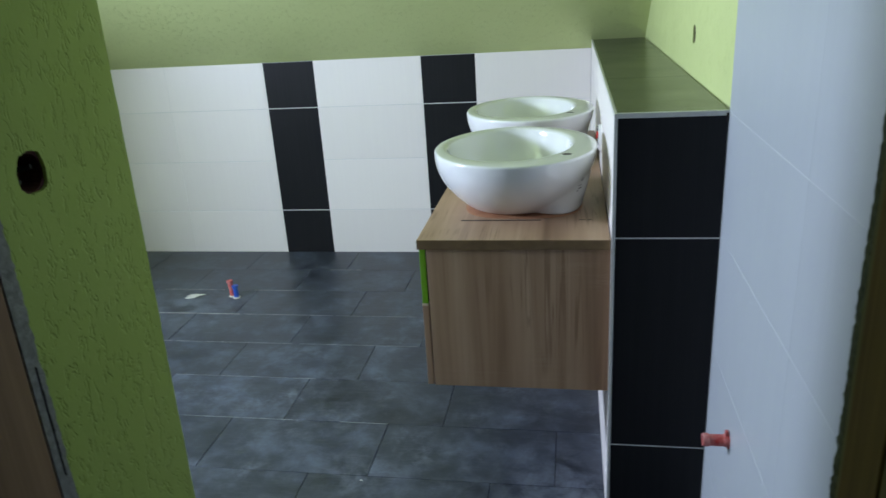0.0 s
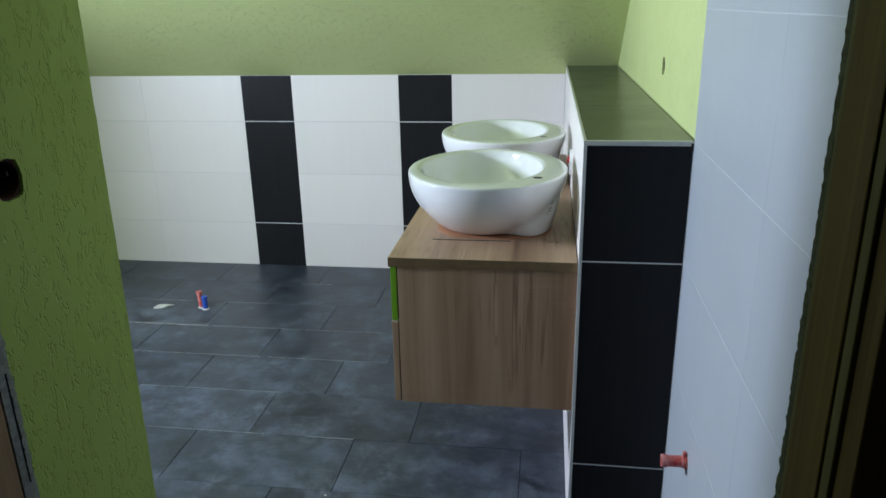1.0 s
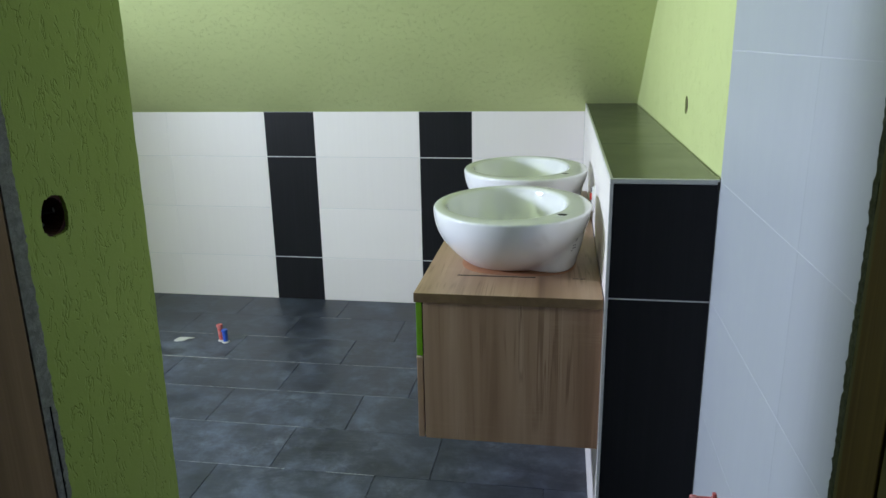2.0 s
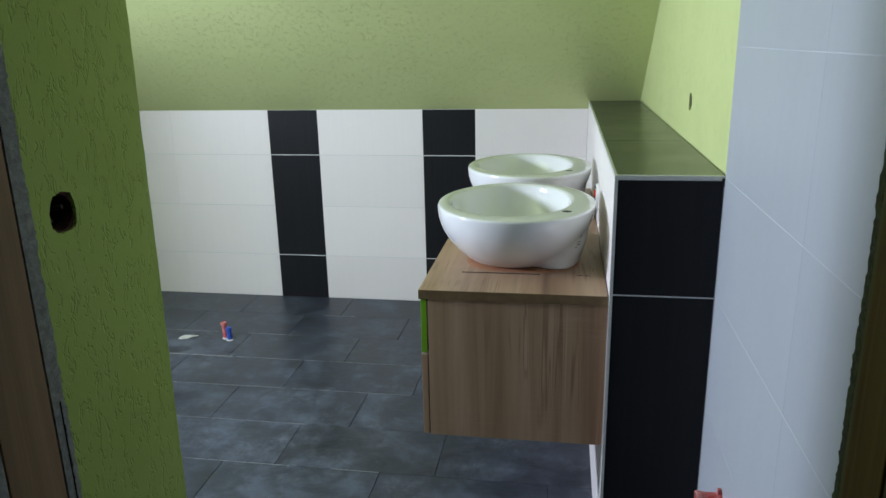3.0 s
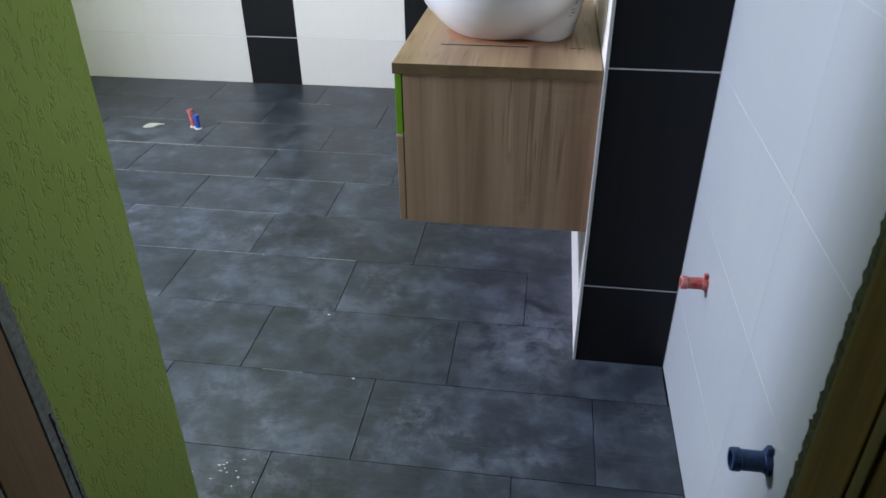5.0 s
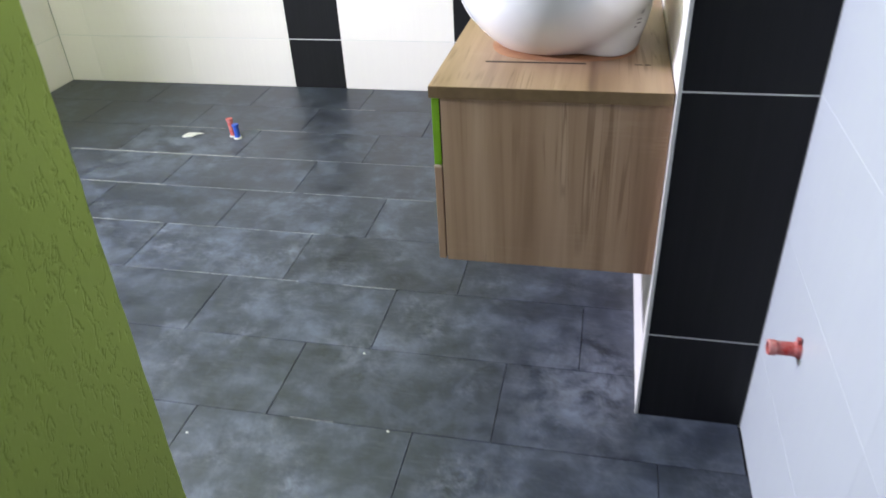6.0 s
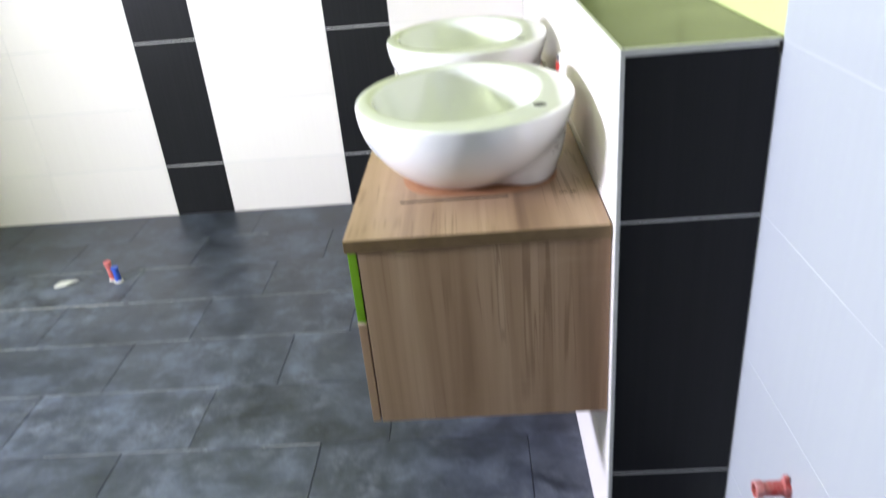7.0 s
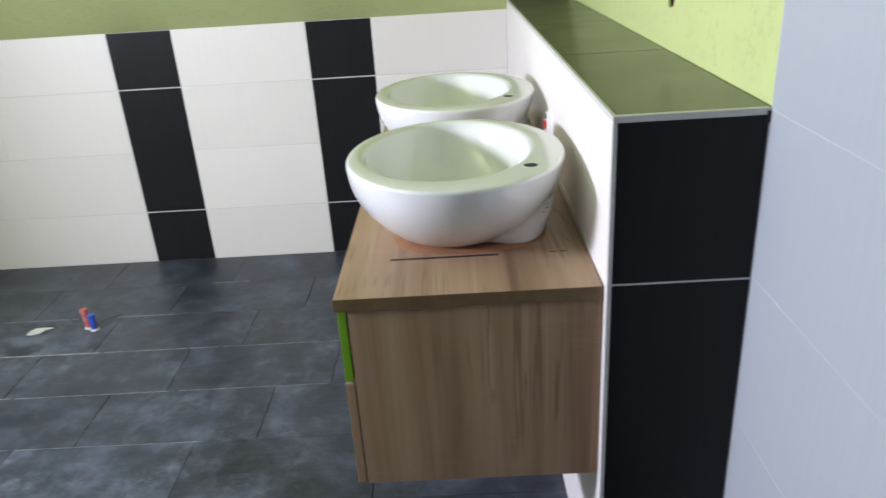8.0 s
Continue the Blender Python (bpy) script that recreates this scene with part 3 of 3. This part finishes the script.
def basin(at):
    """Oval countertop basin: shell with a foot at the wall side, wide lip with a tap hole, deep bowl."""
    t = thing("wash_basin", "white glazed oval ceramic basin resting on the oak countertop", "basin", group="basins on the vanity", at=at)
    A, B, H = 0.236, 0.279, 0.1755
    rings = [oval(-0.004, 0.0, A * 0.30, B * 0.20, 0.0005, 96)]
    for u in (0.0, 0.015, 0.04, 0.08, 0.13, 0.18, 0.235, 0.29, 0.35, 0.41, 0.47, 0.53, 0.59, 0.65, 0.71, 0.78, 0.85, 0.91, 0.955):
        rings.append(outer_ring(u, A, B, H))
    for k in range(1, 5):
        q = k / 4 * math.pi / 2
        rings.append(oval(0, 0, A - 0.006 * (1 - math.cos(q)), B - 0.006 * (1 - math.cos(q)), 0.001 + 0.955 * H + 0.045 * H * math.sin(q), 96))
    # lip to the bowl, which sits towards the far and front side
    ic = (-0.020, 0.026)
    a, b = 0.180, 0.226
    for k in range(0, 7):
        q = k / 6 * math.pi / 2
        rings.append(oval(ic[0], ic[1], a + 0.016 - 0.016 * math.sin(q), b + 0.016 - 0.016 * math.sin(q), H + 0.001 - 0.013 * (1 - math.cos(q)), 96))
    for r in (0.985, 0.96, 0.93, 0.89, 0.845, 0.79, 0.72, 0.64, 0.55, 0.45, 0.35, 0.25, 0.17, 0.11):
        rings.append(oval(ic[0] * (0.6 + 0.4 * r), ic[1] * (0.4 + 0.6 * r), a * r, b * r, H - 0.012 - 0.138 * (1 - r ** 5), 96))
    bm = bmesh.new()
    rings_mesh(bm, rings)
    shell = part("bowl", bm, M_CERAMIC, t, smooth=True)
    # tap hole: a flat dark disc for the shade in the bore, with a glazed rim
    bm = bmesh.new()
    rings_mesh(bm, [oval(0.150, -0.142, r, r, H + z, 28) for r, z in ((0.0178, 0.0006), (0.0168, 0.0016), (0.0155, 0.0020), (0.0140, 0.0016))], False, False)
    part("hole_rim", bm, M_CERAMIC, t, smooth=True)
    bm = bmesh.new()
    rings_mesh(bm, [oval(0.150, -0.142, 0.0141, 0.0141, H + z, 28) for z in (0.0009, 0.0015)], False, True)
    part("tap_hole", bm, M_HOLE_SHADE, t, "flat dark disc for the shade in the round tap hole")
    bm = bmesh.new()
    rings_mesh(bm, [oval(-0.012, 0.010, r, r, 0.034 + z, 24) for r, z in ((0.030, 0.0), (0.030, 0.003), (0.022, 0.004), (0.020, 0.0015))], False, True)
    part("drain", bm, M_CHROME, t, "chrome drain ring")
    return t


bm_paper = bmesh.new()
rings_mesh(bm_paper, [oval(-0.096, 2.245, 0.172, 0.163, z_, 48, 2.9) for z_ in (0.8483, 0.8490)])
paper = tagged(part("paper_template", bm_paper, M_TEMPLATE), "orange-brown paper template under the basin on the countertop", "template", group="templates")
copy_thing(paper, Matrix.Translation((0.008, 0.649, 0)))
near_basin = basin((-0.119, 2.241, 0.8492))
far_basin = copy_thing(near_basin, Matrix.Translation((-0.111, 2.890, 0.8492)))


def print_marks():
    """Grey lettering too small to read, on the foot of the near basin: bars."""
    bm = bmesh.new()
    for start, z, wide, high in ((-31.0, 0.092, 2.6, 0.010), (-32.0, 0.078, 4.4, 0.003), (-31.5, 0.070, 3.6, 0.003), (-32.0, 0.062, 1.4, 0.003)):
        quad = []
        for deg, zz in ((start, z), (start + wide, z), (start + wide, z + high), (start, z + high)):
            ring = outer_ring(zz / 0.1755, 0.236, 0.279, 0.1755)
            f = (deg % 360) / 360 * len(ring)
            p, q = Vector(ring[int(f)]), Vector(ring[(int(f) + 1) % len(ring)])
            v = p.lerp(q, f - int(f))
            out = Vector((v.x, v.y, 0)).normalized() * 0.001
            quad.append(bm.verts.new(v + out))
        bm.faces.new(quad)
    part("printed_marks", bm, M_GREYMARK, near_basin, "small grey printed marks")


print_marks()


# ---- pipe plugs ----
def wall_plug(name, y, z, length, r, mat, label):
    t = thing(name, label, "pipe plug", at=(XR, y, z))
    bm = bmesh.new()
    n = 24
    prof = [(r * 1.02, 0.004), (r * 1.02, -0.010), (r * 0.93, -0.012), (r * 0.93, -length * 0.75), (r * 1.05, -length * 0.78), (r * 1.05, -length + 0.003), (r * 0.99, -length), (r * 0.72, -length), (r * 0.68, -length + 0.02), (r * 0.2, -length + 0.021)]
    rings_mesh(bm, [[(x, rr * math.cos(2 * math.pi * k / n), rr * math.sin(2 * math.pi * k / n)) for k in range(n)] for rr, x in prof], False, True)
    bmesh.ops.recalc_face_normals(bm, faces=bm.faces[:])
    part("body", bm, mat, t)
    bm = bmesh.new()
    add_tube(bm, (0.0, 0.004, -0.003), (-0.0035, 0.004, -0.003), r * 1.28, seg=22)
    part("flange", bm, mat, t)
    bm = slab(-0.010, -0.002, -0.004, 0.006, r * 0.9, r * 1.75, 0.001)
    part("lug", bm, mat, t)
    return t


wall_plug("pipe_plug", 1.622, 0.462, 0.058, 0.0145, M_RED_DUSTY, "red plastic pipe plug smeared with plaster in pale tiles")
wall_plug("pipe_plug", 1.066, 0.504, 0.060, 0.0180, M_BLUE, "dark blue plastic pipe plug in pale tiles")


def floor_stub(x, y, h, r, lean, mat, label):
    t = thing("pipe_stub", label, "pipe stub", group="pipe stubs in the floor", at=(x, y, 0))
    bm = bmesh.new()
    add_tube(bm, (0, 0, -0.004), (lean[0], lean[1], h), r, r * 0.96, 18)
    part("pipe", bm, mat, t)
    bm = bmesh.new()
    add_tube(bm, (lean[0], lean[1], h), (lean[0] * 1.14, lean[1] * 1.14, h * 1.14), r * 1.22, r * 1.15, 18)
    cap = part("cap", bm, mat, t)
    bm = bmesh.new()
    add_tube(bm, (0, 0, 0.0), (0, 0, 0.006), r * 1.5, r * 1.3, 18)
    part("collar", bm, M_PAPER, t, "pale plaster collar")
    return t


floor_stub(-1.715, 3.415, 0.078, 0.0135, (-0.006, 0.0, 0), M_RED_DUSTY, "dusty red plastic pipe stub standing out of the floor")
floor_stub(-1.684, 3.396, 0.061, 0.0135, (-0.002, 0.0, 0), M_BLUE_BRIGHT, "blue plastic pipe stub standing out of the floor")


def crumb(at, sx, sy, h, seed):
    rnd2 = random.Random(seed)
    bm = bmesh.new()
    low = [(sx * math.cos(a) * rnd2.uniform(0.7, 1.1), sy * math.sin(a) * rnd2.uniform(0.7, 1.1)) for a in [2 * math.pi * k / 16 for k in range(16)]]
    rings_mesh(bm, [[(x, y, 0) for x, y in low], [(x * 0.93, y * 0.93, h * 0.7) for x, y in low], [(x * 0.6, y * 0.6, h) for x, y in low]])
    ob = part("plaster_crumb", bm, M_PAPER)
    ob.location = at
    return tagged(ob, "flat white crumb of plaster lying on the slate floor", "plaster crumb", group="plaster crumbs")


bm_flake = bmesh.new()
flake_plan = ((-0.044, -0.030), (-0.018, -0.034), (0.020, -0.018), (0.034, 0.012), (0.066, 0.034), (0.012, 0.036), (-0.030, 0.030), (-0.044, 0.002))
rings_mesh(bm_flake, [[(x_ * k_, y_ * k_, z_) for x_, y_ in flake_plan] for k_, z_ in ((0.82, 0.0), (0.80, 0.004), (0.66, 0.006))])
flake_ob = tagged(part("plaster_crumb", bm_flake, M_PAPER), "broken white flake of plaster lying on the slate floor", "plaster crumb", group="plaster crumbs")
flake_ob.location = (-1.930, 3.398, 0.0)
for k_, (x_, y_) in enumerate(((-0.985, 1.62), (-0.72, 1.36), (-0.66, 1.33), (-0.47, 1.71), (-0.62, 1.99))):
    crumb((x_, y_, 0.0), 0.0045, 0.003, 0.0015, 10 + k_)
fleck = random.Random(31)
for k_ in range(12):
    crumb((-0.72 + fleck.gauss(0, 0.055), 1.34 + fleck.gauss(0, 0.035), 0.0), fleck.uniform(0.0015, 0.006), fleck.uniform(0.001, 0.002), 0.0008, 40 + k_)


# connection on the half wall between the basins
def wall_connection():
    t = thing("water_connection", "white wall rosette with a red plug on the half wall", "water connection", at=(HX, 2.66, 0.965))
    bm = bmesh.new()
    add_tube(bm, (0.002, 0, -0.012), (-0.010, 0, -0.012), 0.046, 0.043, 32)
    part("rosette", bm, M_FRAME, t, "white round rosette")
    bm = bmesh.new()
    add_tube(bm, (-0.009, -0.004, -0.002), (-0.017, -0.004, -0.002), 0.0125, seg=20)
    part("plug", bm, M_RED, t, "red plug")
    for z in (0.022, -0.030):
        bm = bmesh.new()
        add_tube(bm, (-0.009, -0.004, z), (-0.0145, -0.004, z), 0.0085, seg=18)
        part("nipple", bm, M_GREYMARK, t, "dark metal nipple")


wall_connection()


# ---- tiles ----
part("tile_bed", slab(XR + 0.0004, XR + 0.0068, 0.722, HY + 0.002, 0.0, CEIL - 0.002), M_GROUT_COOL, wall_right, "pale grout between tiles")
part("tile_bed", slab(XL - T + 0.0005, XL - 0.0012, 0.702, YF - 0.001, 0.0, 1.146), M_GROUT, wall_left, "pale grout between tiles")
G = 0.0014                                # half a wall joint


def tile_wall(parent, mat, cols, rows, put, name="tile", gap=G, bevel=0.0012):
    for u0, u1 in cols:
        for v0, v1 in zip(rows, rows[1:]):
            lo, hi = put(u0 + 0.0004, u1 - 0.0004, v0 + gap, v1 - gap)
            piece(name, parent, mat, lo, hi, bevel)


far_face = lambda u0, u1, v0, v1: ((u0, YF, v0), (u1, YF + T - 0.0005, v1))
tile_wall(wall_far, M_WHITE, ((XL + 0.002, -2.866), (-2.866, -2.264), (-2.264, -1.662), (-1.367, -0.759), (-0.464, HX - 0.002)), ROWS_Z, far_face, "white_tile")
DARK_Z = [-0.004, 0.264, 0.868, 1.125]
tile_wall(wall_far, M_DARK, ((-1.662, -1.367), (-0.759, -0.464)), DARK_Z, far_face, "anthracite_tile", 0.0024)
left_face = lambda u0, u1, v0, v1: ((XL - T + 0.0005, u0, v0), (XL, u1, v1))
LEFT_Z = [-0.003, 0.264, 0.566, 0.868, 1.146]
tile_wall(wall_left, M_WHITE, ((0.704, 1.078), (1.078, 1.680), (1.680, 2.282), (2.282, 2.884), (2.884, 3.486), (3.486, YF - 0.002)), LEFT_Z, left_face, "white_tile")
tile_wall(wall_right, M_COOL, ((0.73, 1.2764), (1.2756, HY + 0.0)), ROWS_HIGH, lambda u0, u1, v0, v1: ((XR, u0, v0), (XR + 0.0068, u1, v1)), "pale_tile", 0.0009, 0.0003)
tile_wall(half_wall, M_DARK, ((HX + 0.0065, XR - 0.001),), [-0.004, 0.260, 0.862, HZ - 0.0095], lambda u0, u1, v0, v1: ((u0, HY, v0), (u1, HY + T - 0.0005, v1)), "anthracite_tile", 0.0019)
tile_wall(half_wall, M_WHITE, ((HY + 0.010, 2.476), (2.476, 3.078), (3.078, 3.680), (3.680, YF - 0.001)), [-0.003, 0.264, 0.566, 0.868, HZ - 0.0095],
          lambda u0, u1, v0, v1: ((HX, u0, v0), (HX + T - 0.0005, u1, v1)), "white_tile")
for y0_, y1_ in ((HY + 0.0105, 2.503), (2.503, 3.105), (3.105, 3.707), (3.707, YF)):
    piece("shelf_tile", half_wall, M_SHELF_REFLECTION, (HX + 0.0065, y0_ + 0.001, HZ - T + 0.0005), (XR + 0.003, y1_ - 0.001, HZ))

FLOOR_ROW, FLOOR_Y0, GF = 0.2965, 1.420, 0.0012
rows_f = range(-3, 9)
for r_ in rows_f:
    y0_ = FLOOR_Y0 + FLOOR_ROW * r_
    y1_ = min(y0_ + FLOOR_ROW, YF - 0.002)
    x_ = -3.607 + (0.2, -0.2, 0.0)[r_ % 3]
    while x_ < XR:
        a_, b_ = max(x_, XL + 0.002), min(x_ + 0.6, XR - 0.001)
        if b_ - a_ > 0.02:
            piece("floor_tile", floor, M_FLOOR, (a_ + GF, y0_ + 0.0007, -0.008), (b_ - GF, y1_ - 0.0007, 0.0), 0.0005)
        x_ += 0.6

# pale dust pressed into a few floor joints
for x0_, x1_, r_, w_ in ((-2.45, -1.58, 6, 0.0036), (-1.56, -1.10, 6, 0.0009), (-1.08, -0.55, 6, 0.0006), (-2.60, -1.78, 5, 0.0017), (-1.76, -1.20, 5, 0.0006), (-1.16, -0.62, 5, 0.0006),
                           (-2.25, -1.62, 4, 0.0009), (-1.60, -0.98, 4, 0.0005), (-2.15, -1.80, 7, 0.0013), (-1.63, -1.38, 7, 0.0016), (-1.30, -1.12, 8, 0.0014),
                           (-0.79, -0.61, 3, 0.0011), (-1.45, -0.95, 3, 0.0006), (-0.74, -0.62, 1, 0.0005)):
    y_ = FLOOR_Y0 + FLOOR_ROW * r_
    part("joint_dust", slab(x0_, x1_, y_ - w_, y_ + w_, -0.003, 0.0004), M_DUST, floor)
